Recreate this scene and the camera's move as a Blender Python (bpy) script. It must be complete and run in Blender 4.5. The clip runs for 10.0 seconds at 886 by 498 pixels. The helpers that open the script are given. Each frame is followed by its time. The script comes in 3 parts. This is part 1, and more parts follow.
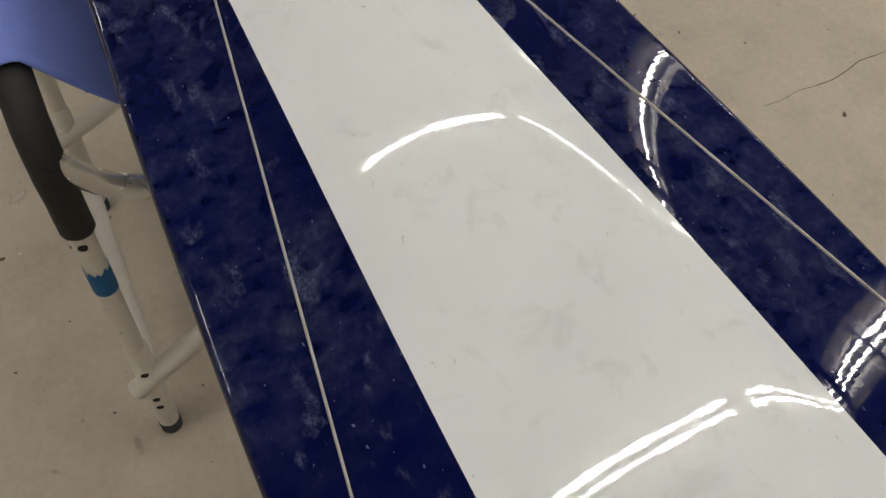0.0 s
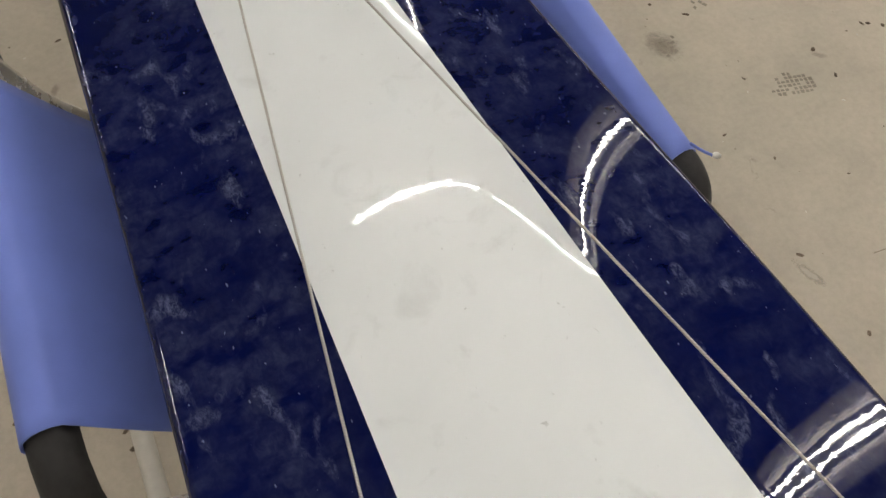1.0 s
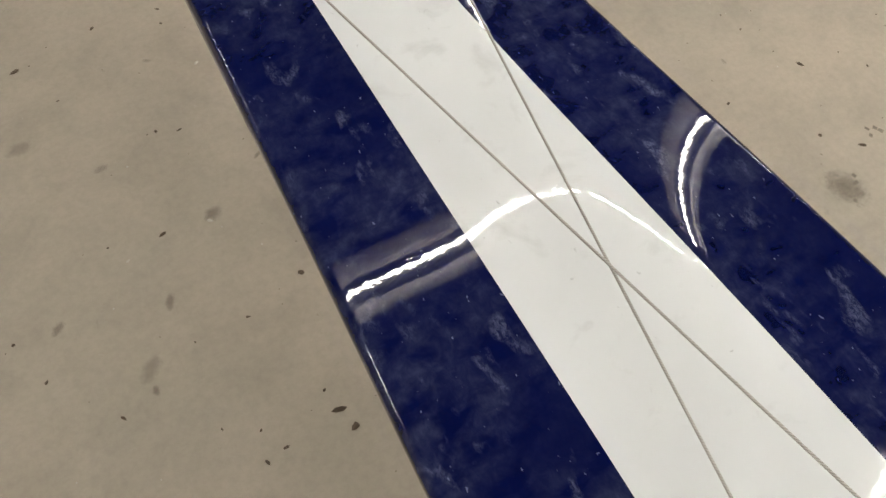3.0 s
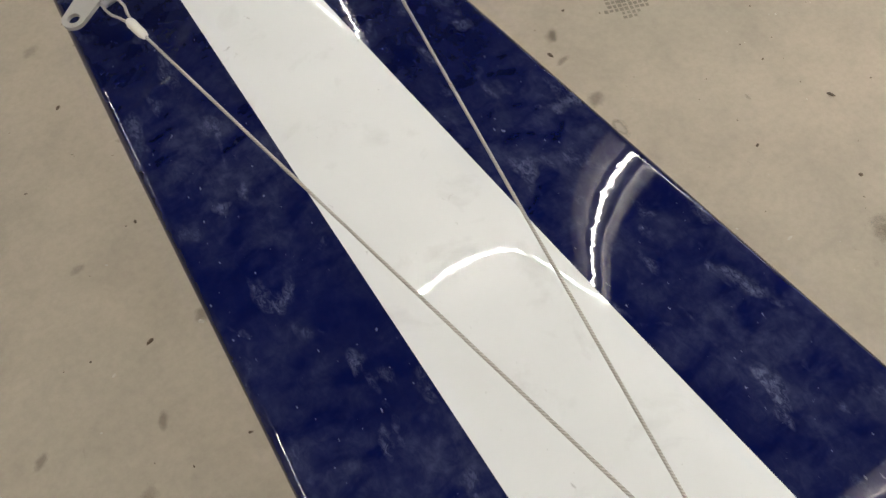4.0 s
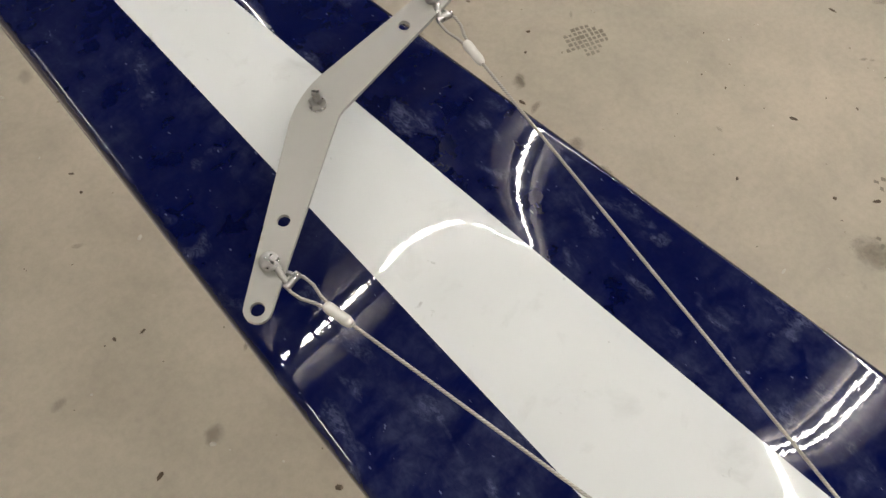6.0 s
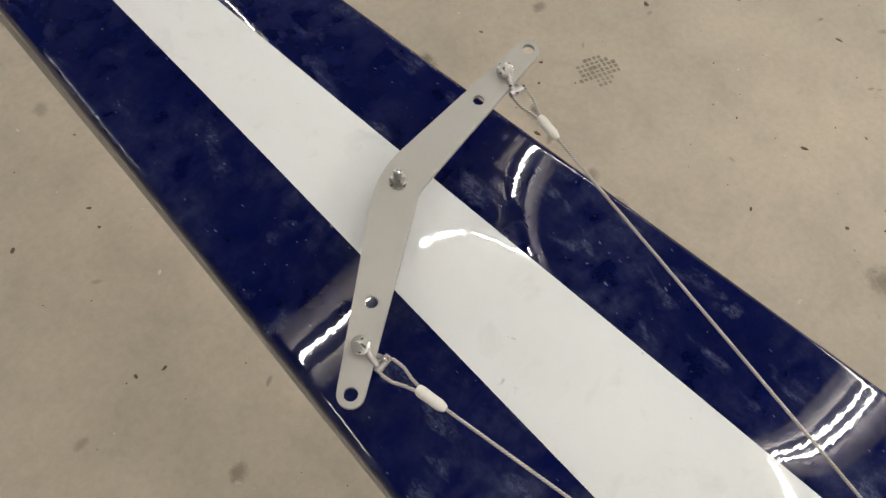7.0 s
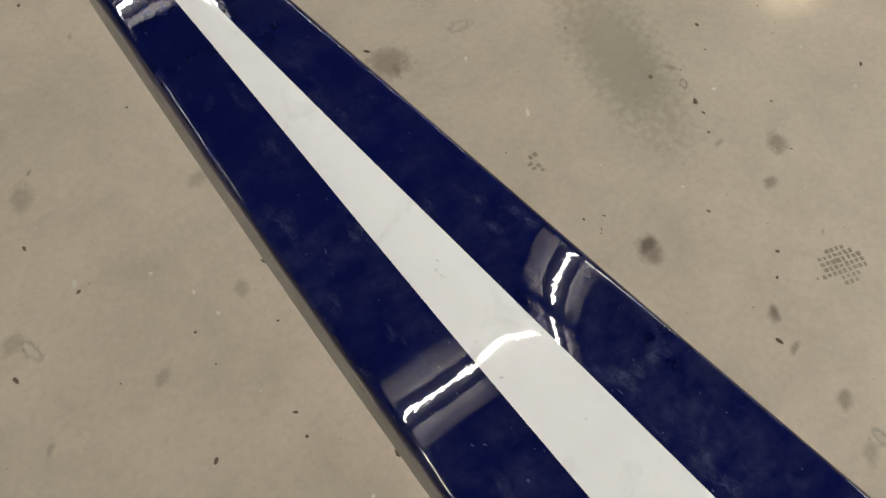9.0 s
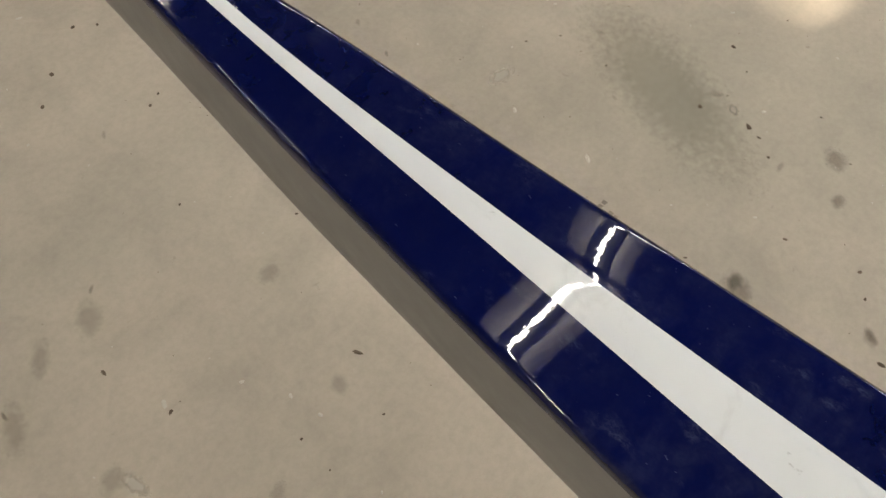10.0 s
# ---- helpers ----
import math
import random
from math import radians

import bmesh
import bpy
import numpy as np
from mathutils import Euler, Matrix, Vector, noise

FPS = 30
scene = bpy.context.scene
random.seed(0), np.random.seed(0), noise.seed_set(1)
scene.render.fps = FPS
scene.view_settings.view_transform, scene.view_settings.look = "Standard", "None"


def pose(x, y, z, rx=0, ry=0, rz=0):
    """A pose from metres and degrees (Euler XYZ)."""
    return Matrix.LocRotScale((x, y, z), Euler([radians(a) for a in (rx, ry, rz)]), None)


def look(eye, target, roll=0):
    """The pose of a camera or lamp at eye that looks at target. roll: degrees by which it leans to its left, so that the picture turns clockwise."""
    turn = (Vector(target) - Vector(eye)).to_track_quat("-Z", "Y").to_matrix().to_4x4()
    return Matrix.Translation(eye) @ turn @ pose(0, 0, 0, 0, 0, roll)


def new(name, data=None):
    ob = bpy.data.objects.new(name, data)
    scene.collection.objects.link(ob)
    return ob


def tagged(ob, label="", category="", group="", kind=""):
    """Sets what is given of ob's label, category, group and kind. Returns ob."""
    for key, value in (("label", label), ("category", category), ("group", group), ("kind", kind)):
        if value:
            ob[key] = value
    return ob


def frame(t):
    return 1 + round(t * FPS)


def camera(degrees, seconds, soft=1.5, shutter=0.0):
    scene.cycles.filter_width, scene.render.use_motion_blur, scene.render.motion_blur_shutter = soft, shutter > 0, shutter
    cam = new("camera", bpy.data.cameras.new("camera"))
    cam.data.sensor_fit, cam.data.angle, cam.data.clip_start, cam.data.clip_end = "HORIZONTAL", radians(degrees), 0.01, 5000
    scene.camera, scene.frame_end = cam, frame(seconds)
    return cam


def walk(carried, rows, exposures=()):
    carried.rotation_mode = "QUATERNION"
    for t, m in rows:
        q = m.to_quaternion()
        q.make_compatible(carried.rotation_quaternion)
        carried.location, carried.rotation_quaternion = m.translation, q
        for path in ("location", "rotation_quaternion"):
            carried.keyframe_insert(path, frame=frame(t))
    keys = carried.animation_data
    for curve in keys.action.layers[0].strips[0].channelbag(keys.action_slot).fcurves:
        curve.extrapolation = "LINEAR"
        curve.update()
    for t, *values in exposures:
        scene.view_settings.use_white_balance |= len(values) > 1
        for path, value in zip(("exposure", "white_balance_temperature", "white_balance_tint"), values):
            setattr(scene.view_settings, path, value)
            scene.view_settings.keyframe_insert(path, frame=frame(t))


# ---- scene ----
cam = camera(58.51, 10.0)
PATH = [
    (0, (-0.2026, -0.8623, 1.3684), (0.1969, -0.1982, 0.0841), 2.68),
    (0.2, (-0.1921, -0.7831, 1.3611), (0.2142, -0.1165, 0.0802), 3.25),
    (0.5, (-0.1571, -0.6570, 1.3609), (0.2269, 0.0109, 0.0738), 2.49),
    (1, (-0.1394, -0.4681, 1.3653), (0.2474, 0.1884, 0.0733), 4.23),
    (1.3, (-0.1547, -0.3854, 1.3796), (0.2351, 0.2698, 0.0878), 4.23),
    (1.5, (-0.1736, -0.3085, 1.3751), (0.2286, 0.3430, 0.0851), 4.13),
    (2, (-0.2310, -0.1277, 1.3787), (0.2040, 0.4996, 0.0874), 2.79),
    (2.2, (-0.2454, -0.0789, 1.3784), (0.1967, 0.5303, 0.0810), 2.76),
    (3.3, (-0.2211, 0.2306, 1.3624), (0.1457, 0.8630, 0.0527), 0.33),
    (3.5, (-0.1899, 0.2773, 1.3481), (0.1634, 0.9174, 0.0384), -1.66),
    (4, (-0.1402, 0.3529, 1.3285), (0.2573, 0.9599, 0.0158), -1.16),
    (4.5, (-0.1490, 0.4732, 1.3403), (0.2978, 1.0391, 0.0251), 0.53),
    (5, (-0.1737, 0.5553, 1.3504), (0.3420, 1.0374, 0.0269), 6.14),
    (5.5, (-0.1895, 0.6023, 1.3623), (0.3443, 1.0293, 0.0272), 8.23),
    (5.7, (-0.1912, 0.6290, 1.3581), (0.3452, 1.0562, 0.0240), 8.39),
    (6.8, (-0.2193, 0.7252, 1.3805), (0.3508, 1.1371, 0.0555), 10.36),
    (7, (-0.2181, 0.7375, 1.3815), (0.3551, 1.1559, 0.0600), 10.20),
    (7.5, (-0.2276, 0.7930, 1.3811), (0.3450, 1.2310, 0.0657), 10.22),
    (8, (-0.2106, 0.9148, 1.3683), (0.3414, 1.3744, 0.0515), 9.60),
    (8.2, (-0.2009, 0.9774, 1.3651), (0.3383, 1.4591, 0.0508), 7.39),
    (8.5, (-0.1882, 1.1149, 1.3688), (0.3313, 1.6242, 0.0571), 6.80),
    (9, (-0.1977, 1.2625, 1.3896), (0.3216, 1.7682, 0.0764), 6.60),
    (9.5, (-0.2392, 1.4210, 1.4057), (0.3094, 1.8961, 0.0929), 5.76),
    (10, (-0.2832, 1.5508, 1.4104), (0.2934, 1.9926, 0.0980), 5.47),
]
EXPOSURES = ((0, -0.40), (0.5, -0.34), (1.0, -0.20), (2.0, 0.0), (10.0, 0.0))
walk(cam, [(t, look(eye, target, roll)) for t, eye, target, roll in PATH], EXPOSURES)

# ---- world, sun, lamps ----
world = bpy.data.worlds.new("sky")
scene.world = world
world.use_nodes = True
sky = world.node_tree.nodes.new("ShaderNodeTexSky")
sky.sky_type = "NISHITA"
sky.sun_disc = False
SUN_DIR = Vector((-7.57, 1.1, -4.0)).normalized()
sky.sun_elevation = math.asin(-SUN_DIR.z)
sky.sun_rotation = math.atan2(-SUN_DIR.x, -SUN_DIR.y)
bg = world.node_tree.nodes["Background"]
bg.inputs["Strength"].default_value = 0.10
world.node_tree.links.new(sky.outputs["Color"], bg.inputs["Color"])
sun_data = bpy.data.lights.new("sun", "SUN")
sun_data.energy, sun_data.angle, sun_data.color = 5.0, radians(0.5), (1.0, 0.80, 0.56)
sun = new("sun", sun_data)
sun.matrix_world = look((16, 8, 9), Vector((16, 8, 9)) + SUN_DIR)
TUBE_GLOW = 131.0


# ---- materials ----
def material(name, rough=0.5, metal=0.0, coat=0.0):
    m = bpy.data.materials.new(name)
    m.use_nodes = True
    nt = m.node_tree
    b = nt.nodes["Principled BSDF"]
    b.inputs["Roughness"].default_value = rough
    b.inputs["Metallic"].default_value = metal
    b.inputs["Coat Weight"].default_value = coat
    b.inputs["Coat Roughness"].default_value = 0.03
    return m, nt, b


def noise_node(nt, scale, detail=3.0, rough=0.55, stretch=(1, 1, 1), dist=0.0, source="Object"):
    co = nt.nodes.new("ShaderNodeTexCoord")
    mp = nt.nodes.new("ShaderNodeMapping")
    mp.inputs["Scale"].default_value = stretch
    n = nt.nodes.new("ShaderNodeTexNoise")
    n.inputs["Scale"].default_value = scale
    n.inputs["Detail"].default_value = detail
    n.inputs["Roughness"].default_value = rough
    n.inputs["Distortion"].default_value = dist
    nt.links.new(co.outputs[source], mp.inputs["Vector"])
    nt.links.new(mp.outputs["Vector"], n.inputs["Vector"])
    return n


def ramp(nt, source, stops):
    r = nt.nodes.new("ShaderNodeValToRGB")
    while len(r.color_ramp.elements) < len(stops):
        r.color_ramp.elements.new(0.5)
    for e, (p, c) in zip(r.color_ramp.elements, stops):
        e.position = p
        e.color = (c, c, c, 1) if isinstance(c, (int, float)) else (*c, 1)
    nt.links.new(source, r.inputs["Fac"])
    return r


def mix(nt, fac, a, b, mode="MIX"):
    m = nt.nodes.new("ShaderNodeMix")
    m.data_type = "RGBA"
    m.blend_type = mode
    for slot, v in ((0, fac), (6, a), (7, b)):
        if isinstance(v, (int, float)):
            m.inputs[slot].default_value = v
        elif isinstance(v, tuple):
            m.inputs[slot].default_value = (*v, 1)
        else:
            nt.links.new(v, m.inputs[slot])
    return m.outputs[2]


def math_node(nt, op, a, b=0.0):
    m = nt.nodes.new("ShaderNodeMath")
    m.operation = op
    for slot, v in ((0, a), (1, b)):
        if isinstance(v, (int, float)):
            m.inputs[slot].default_value = v
        else:
            nt.links.new(v, m.inputs[slot])
    return m.outputs[0]


def bump(nt, b, height, strength, distance=0.001, slot="Normal"):
    n = nt.nodes.new("ShaderNodeBump")
    n.inputs["Strength"].default_value = strength
    n.inputs["Distance"].default_value = distance
    nt.links.new(height, n.inputs["Height"])
    nt.links.new(n.outputs["Normal"], b.inputs[slot])
    return n


def simple(name, colour, rough=0.5, metal=0.0, coat=0.0, vary=0.25, scale=30.0, relief=0.0, source="Object"):
    """A paint, plastic or metal with two scales of mottling."""
    m, nt, b = material(name, rough, metal, coat)
    big, fine = noise_node(nt, scale * 0.2, source=source), noise_node(nt, scale * 2.5, 4, source=source)
    f = math_node(nt, "ADD", math_node(nt, "MULTIPLY", big.outputs["Fac"], 0.6), math_node(nt, "MULTIPLY", fine.outputs["Fac"], 0.4))
    r = ramp(nt, f, [(0.3, tuple(c * (1 - vary) for c in colour)), (0.7, tuple(min(1, c * (1 + vary)) for c in colour))])
    nt.links.new(r.outputs["Color"], b.inputs["Base Color"])
    rr = ramp(nt, fine.outputs["Fac"], [(0.3, max(0.02, rough - 0.08)), (0.7, min(1, rough + 0.1))])
    nt.links.new(rr.outputs["Color"], b.inputs["Roughness"])
    if relief:
        bump(nt, b, fine.outputs["Fac"], relief)
    return m


def blue_paint():
    """Deep navy gloss paint with soft blotches of dried polish, clusters of dried drops and dust."""
    m, nt, b = material("navy_gloss", 0.06, 0, 0.0)
    co = nt.nodes.new("ShaderNodeTexCoord")
    axis = nt.nodes.new("ShaderNodeSeparateXYZ")
    nt.links.new(co.outputs["Object"], axis.inputs["Vector"])
    worn = nt.nodes.new("ShaderNodeMapRange")
    nt.links.new(axis.outputs["Y"], worn.inputs["Value"])
    for slot, v in (("From Min", 0.7), ("From Max", 1.7), ("To Min", 1.0), ("To Max", 0.25)):
        worn.inputs[slot].default_value = v
    patch = noise_node(nt, 9, 2, 0.5, (1, 0.85, 1), 0.3)
    haze = noise_node(nt, 46, 3, 0.55, (0.8, 1.15, 1), 0.3)
    wipe = noise_node(nt, 150, 4, 0.7, (0.9, 0.6, 1), 0.5)
    p = ramp(nt, patch.outputs["Fac"], [(0.36, 0.2), (0.60, 1.0)])
    a = ramp(nt, haze.outputs["Fac"], [(0.36, 0.0), (0.72, 1.0)])
    w = ramp(nt, wipe.outputs["Fac"], [(0.40, 0.05), (0.66, 1.0)])
    cloud = math_node(nt, "MULTIPLY", math_node(nt, "MULTIPLY", a.outputs["Color"], p.outputs["Color"]), worn.outputs["Result"])
    smear = math_node(nt, "MULTIPLY", cloud, w.outputs["Color"])
    drops = noise_node(nt, 34, 2, 0.5, (1.3, 0.75, 1), 0.4)
    crackle = noise_node(nt, 300, 3, 0.7, (1.1, 0.6, 1), 0.8)
    dm = ramp(nt, drops.outputs["Fac"], [(0.59, 0.0), (0.71, 1.0)])
    cr = ramp(nt, crackle.outputs["Fac"], [(0.42, 0.1), (0.70, 1.0)])
    speck = math_node(nt, "MULTIPLY", math_node(nt, "MULTIPLY", dm.outputs["Color"], cr.outputs["Color"]), worn.outputs["Result"])
    dirt = math_node(nt, "ADD", math_node(nt, "MULTIPLY", cloud, 0.11), math_node(nt, "MULTIPLY", smear, 0.17))
    dirt = math_node(nt, "MINIMUM", math_node(nt, "ADD", dirt, math_node(nt, "MULTIPLY", speck, 0.62)), 0.85)
    dust = noise_node(nt, 330, 1, 0.5, (1, 0.45, 1))
    spot = ramp(nt, dust.outputs["Fac"], [(0.750, 0.0), (0.79, 0.8)])
    dirt = math_node(nt, "MAXIMUM", dirt, math_node(nt, "MULTIPLY", spot.outputs["Color"], worn.outputs["Result"]))
    tone = noise_node(nt, 3.0, 2)
    base = ramp(nt, tone.outputs["Fac"], [(0.3, (0.0014, 0.0034, 0.036)), (0.7, (0.0019, 0.0044, 0.045))])
    nt.links.new(mix(nt, dirt, base.outputs["Color"], (0.135, 0.155, 0.24)), b.inputs["Base Color"])
    r = nt.nodes.new("ShaderNodeMapRange")
    nt.links.new(smear, r.inputs["Value"])
    r.inputs["To Min"].default_value, r.inputs["To Max"].default_value = 0.008, 0.06
    nt.links.new(r.outputs["Result"], b.inputs["Roughness"])
    peel, wave = noise_node(nt, 170, 2, 0.5), noise_node(nt, 22, 2, 0.5)
    h = math_node(nt, "ADD", math_node(nt, "MULTIPLY", peel.outputs["Fac"], 0.3), wave.outputs["Fac"])
    bump(nt, b, h, 0.075, 0.0006)
    return m


def white_paint():
    m, nt, b = material("white_gloss", 0.1, 0, 0.0)
    big, mid, fine = noise_node(nt, 6, 3), noise_node(nt, 26, 5, 0.6, (1, 1, 1), 0.5), noise_node(nt, 130, 2)
    base = ramp(nt, big.outputs["Fac"], [(0.3, (0.69, 0.71, 0.71)), (0.7, (0.755, 0.775, 0.775))])
    s = ramp(nt, mid.outputs["Fac"], [(0.58, 0.0), (0.76, 0.45)])
    c = mix(nt, s.outputs["Color"], base.outputs["Color"], (0.5, 0.51, 0.5))
    dots = noise_node(nt, 120, 3, 0.6, (1, 0.7, 1), 0.4)
    spot = ramp(nt, dots.outputs["Fac"], [(0.70, 0.0), (0.76, 0.5)])
    c = mix(nt, spot.outputs["Color"], c, (0.33, 0.33, 0.32))
    nt.links.new(c, b.inputs["Base Color"])
    r = ramp(nt, mid.outputs["Fac"], [(0.35, 0.006), (0.75, 0.03)])
    nt.links.new(r.outputs["Color"], b.inputs["Roughness"])
    bump(nt, b, fine.outputs["Fac"], 0.045, 0.0005)
    return m


def concrete():
    """Worn trowelled floor: warm grey with greenish and brown clouds, pitting and fine grit."""
    m, nt, b = material("concrete", 0.55)
    big, mid = noise_node(nt, 0.9, 4, 0.55, (1, 1, 1), 0.4), noise_node(nt, 5.5, 6, 0.62, (1, 1, 1), 0.3)
    fine, grit = noise_node(nt, 60, 5, 0.7), noise_node(nt, 420, 2, 0.6)
    base = ramp(nt, big.outputs["Fac"], [(0.28, (0.375, 0.342, 0.272)), (0.5, (0.44, 0.388, 0.308)), (0.72, (0.49, 0.422, 0.332))])
    cloud = ramp(nt, mid.outputs["Fac"], [(0.3, 0.87), (0.5, 1.0), (0.7, 1.09)])
    c = mix(nt, 1.0, base.outputs["Color"], cloud.outputs["Color"], "MULTIPLY")
    f = ramp(nt, fine.outputs["Fac"], [(0.25, 0.90), (0.6, 1.03)])
    c = mix(nt, 1.0, c, f.outputs["Color"], "MULTIPLY")
    stain = noise_node(nt, 13, 5, 0.7, (1, 1, 1), 0.8)
    s = ramp(nt, stain.outputs["Fac"], [(0.68, 0.0), (0.8, 0.55)])
    c = mix(nt, s.outputs["Color"], c, (0.12, 0.1, 0.075))
    light = noise_node(nt, 22, 4, 0.6, (1, 1, 1), 0.2)
    lt = ramp(nt, light.outputs["Fac"], [(0.7, 0.0), (0.82, 0.35)])
    c = mix(nt, lt.outputs["Color"], c, (0.62, 0.56, 0.47))
    nt.links.new(c, b.inputs["Base Color"])
    r = ramp(nt, mid.outputs["Fac"], [(0.3, 0.42), (0.7, 0.62)])
    nt.links.new(r.outputs["Color"], b.inputs["Roughness"])
    h = math_node(nt, "ADD", math_node(nt, "MULTIPLY", fine.outputs["Fac"], 0.7), math_node(nt, "MULTIPLY", grit.outputs["Fac"], 0.3))
    bump(nt, b, h, 0.15, 0.0012)
    return m


def fabric():
    m, nt, b = material("blue_nylon", 0.6)
    b.inputs["Sheen Weight"].default_value = 0.12
    co = nt.nodes.new("ShaderNodeTexCoord")
    weave = nt.nodes.new("ShaderNodeTexChecker")
    weave.inputs["Scale"].default_value = 900
    weave.inputs["Color1"].default_value = (0.138, 0.194, 0.560, 1)
    weave.inputs["Color2"].default_value = (0.131, 0.184, 0.535, 1)
    nt.links.new(co.outputs["Object"], weave.inputs["Vector"])
    n = noise_node(nt, 9, 4)
    v = ramp(nt, n.outputs["Fac"], [(0.3, 0.9), (0.7, 1.08)])
    nt.links.new(mix(nt, 1.0, weave.outputs["Color"], v.outputs["Color"], "MULTIPLY"), b.inputs["Base Color"])
    bump(nt, b, n.outputs["Fac"], 0.25, 0.004)
    return m


def glow(name, colour, strength):
    m = bpy.data.materials.new(name)
    m.use_nodes = True
    nt = m.node_tree
    nt.nodes.remove(nt.nodes["Principled BSDF"])
    e = nt.nodes.new("ShaderNodeEmission")
    e.inputs["Color"].default_value, e.inputs["Strength"].default_value = (*colour, 1), strength
    nt.links.new(e.outputs["Emission"], nt.nodes["Material Output"].inputs["Surface"])
    return m


M_BLUE, M_WHITE, M_FLOOR, M_FABRIC = blue_paint(), white_paint(), concrete(), fabric()
M_HULL = simple("hull_gelcoat", (0.27, 0.262, 0.25), 0.5, vary=0.06, scale=12)
M_WALL = simple("wall_paint", (0.42, 0.40, 0.36), 0.8, vary=0.08, scale=4, relief=0.1)
M_CEIL = simple("ceiling_paint", (0.055, 0.057, 0.06), 0.85, vary=0.06, scale=3)
M_FOAM = simple("black_foam", (0.016, 0.0145, 0.014), 0.75, vary=0.35, scale=50, relief=0.5)
M_STEEL_WHITE = simple("white_powder_coat", (0.62, 0.59, 0.52), 0.35, vary=0.1, scale=25, relief=0.1)
M_BARE = simple("polished_aluminium", (0.70, 0.69, 0.67), 0.24, metal=0.75, vary=0.03, scale=12)
M_ALU = simple("bare_aluminium", (0.56, 0.55, 0.54), 0.34, metal=0.8, vary=0.1, scale=40)
# The same black foam, with the light on its far ends put into the colour.
M_FOAM_LIT = simple("lit_black_foam", (0.085, 0.08, 0.074), 0.8, vary=0.2, scale=50, relief=0.4)
M_RUBBER = simple("dark_rubber", (0.03, 0.033, 0.045), 0.7, vary=0.3, scale=60)
M_TAPE = simple("blue_tape", (0.02, 0.16, 0.42), 0.5, vary=0.15, scale=40)
M_HOLE = simple("hole_dark", (0.012, 0.009, 0.006), 0.9, vary=0.2, scale=50)
M_YOKE = simple("grey_anodised", (0.375, 0.368, 0.34), 0.5, metal=0.25, vary=0.07, scale=30, relief=0.06)
M_CHROME = simple("stainless", (0.40, 0.39, 0.375), 0.3, metal=1.0, vary=0.1, scale=120)
M_FERRULE = simple("ferrule_sleeve", (0.7, 0.68, 0.63), 0.4, vary=0.08, scale=150)
M_FIXTURE = simple("fixture_enamel", (0.29, 0.27, 0.26), 0.4, vary=0.05, scale=10)
M_CHANNEL = simple("channel_steel", (0.02, 0.02, 0.02), 0.6, vary=0.2, scale=10)
M_TUBE = glow("lit_tube", (1.0, 0.95, 0.88), TUBE_GLOW)
M_PEBBLE = simple("dark_grit", (0.105, 0.078, 0.052), 0.9, vary=0.6, scale=8)
M_CHIP = simple("pale_grit", (0.55, 0.52, 0.45), 0.8, vary=0.25, scale=8)
M_PRINT = simple("shoe_dirt", (0.235, 0.21, 0.165), 0.9, vary=0.35, scale=60)


def cable_strand():
    m, nt, b = material("coated_wire", 0.42, 0.15)
    co = nt.nodes.new("ShaderNodeTexCoord")
    w = nt.nodes.new("ShaderNodeTexWave")
    w.wave_type, w.bands_direction = "BANDS", "DIAGONAL"
    w.inputs["Scale"].default_value, w.inputs["Distortion"].default_value = 260, 0.4
    nt.links.new(co.outputs["Object"], w.inputs["Vector"])
    c = ramp(nt, w.outputs["Fac"], [(0.1, (0.31, 0.30, 0.27)), (0.8, (0.48, 0.455, 0.415))])
    nt.links.new(c.outputs["Color"], b.inputs["Base Color"])
    bump(nt, b, w.outputs["Fac"], 0.2, 0.0005)
    return m


M_CABLE = cable_strand()


# ---- mesh helpers ----
def part(name, bm, mat, parent=None, label="", smooth=True):
    me = bpy.data.meshes.new(name)
    bmesh.ops.recalc_face_normals(bm, faces=bm.faces[:])
    bm.to_mesh(me)
    bm.free()
    me.materials.append(mat)
    if smooth:
        me.shade_smooth()
        me.set_sharp_from_angle(angle=radians(40))
    ob = new(name, me)
    if parent:
        ob.parent = parent
    if label:
        tagged(ob, label)
    return ob


def empty(name, place=(0, 0, 0)):
    ob = new(name)
    ob.location = place
    ob.empty_display_size = 0.1
    return ob


def box(bm, x0, x1, y0, y1, z0, z1, bevel=0.0):
    v = [bm.verts.new((x, y, z)) for x in (x0, x1) for y in (y0, y1) for z in (z0, z1)]
    fs = [bm.faces.new([v[i] for i in q]) for q in ((0, 1, 3, 2), (4, 6, 7, 5), (0, 4, 5, 1), (2, 3, 7, 6), (0, 2, 6, 4), (1, 5, 7, 3))]
    if bevel:
        bmesh.ops.bevel(bm, geom=list({e for f in fs for e in f.edges}), offset=bevel, segments=2, affect="EDGES")
    return bm


def rounded(points, radius, steps=8):
    """The polyline with its inner corners turned into arcs."""
    pts = [Vector(p) for p in points]
    out = [pts[0]]
    for a, b, c in zip(pts, pts[1:], pts[2:]):
        u, w = (a - b).normalized(), (c - b).normalized()
        r = min(radius, (a - b).length * 0.49, (c - b).length * 0.49)
        p, q = b + u * r, b + w * r
        for k in range(steps + 1):
            s = k / steps
            out.append((1 - s) ** 2 * p + 2 * s * (1 - s) * b + s * s * q)
    return out + [pts[-1]]


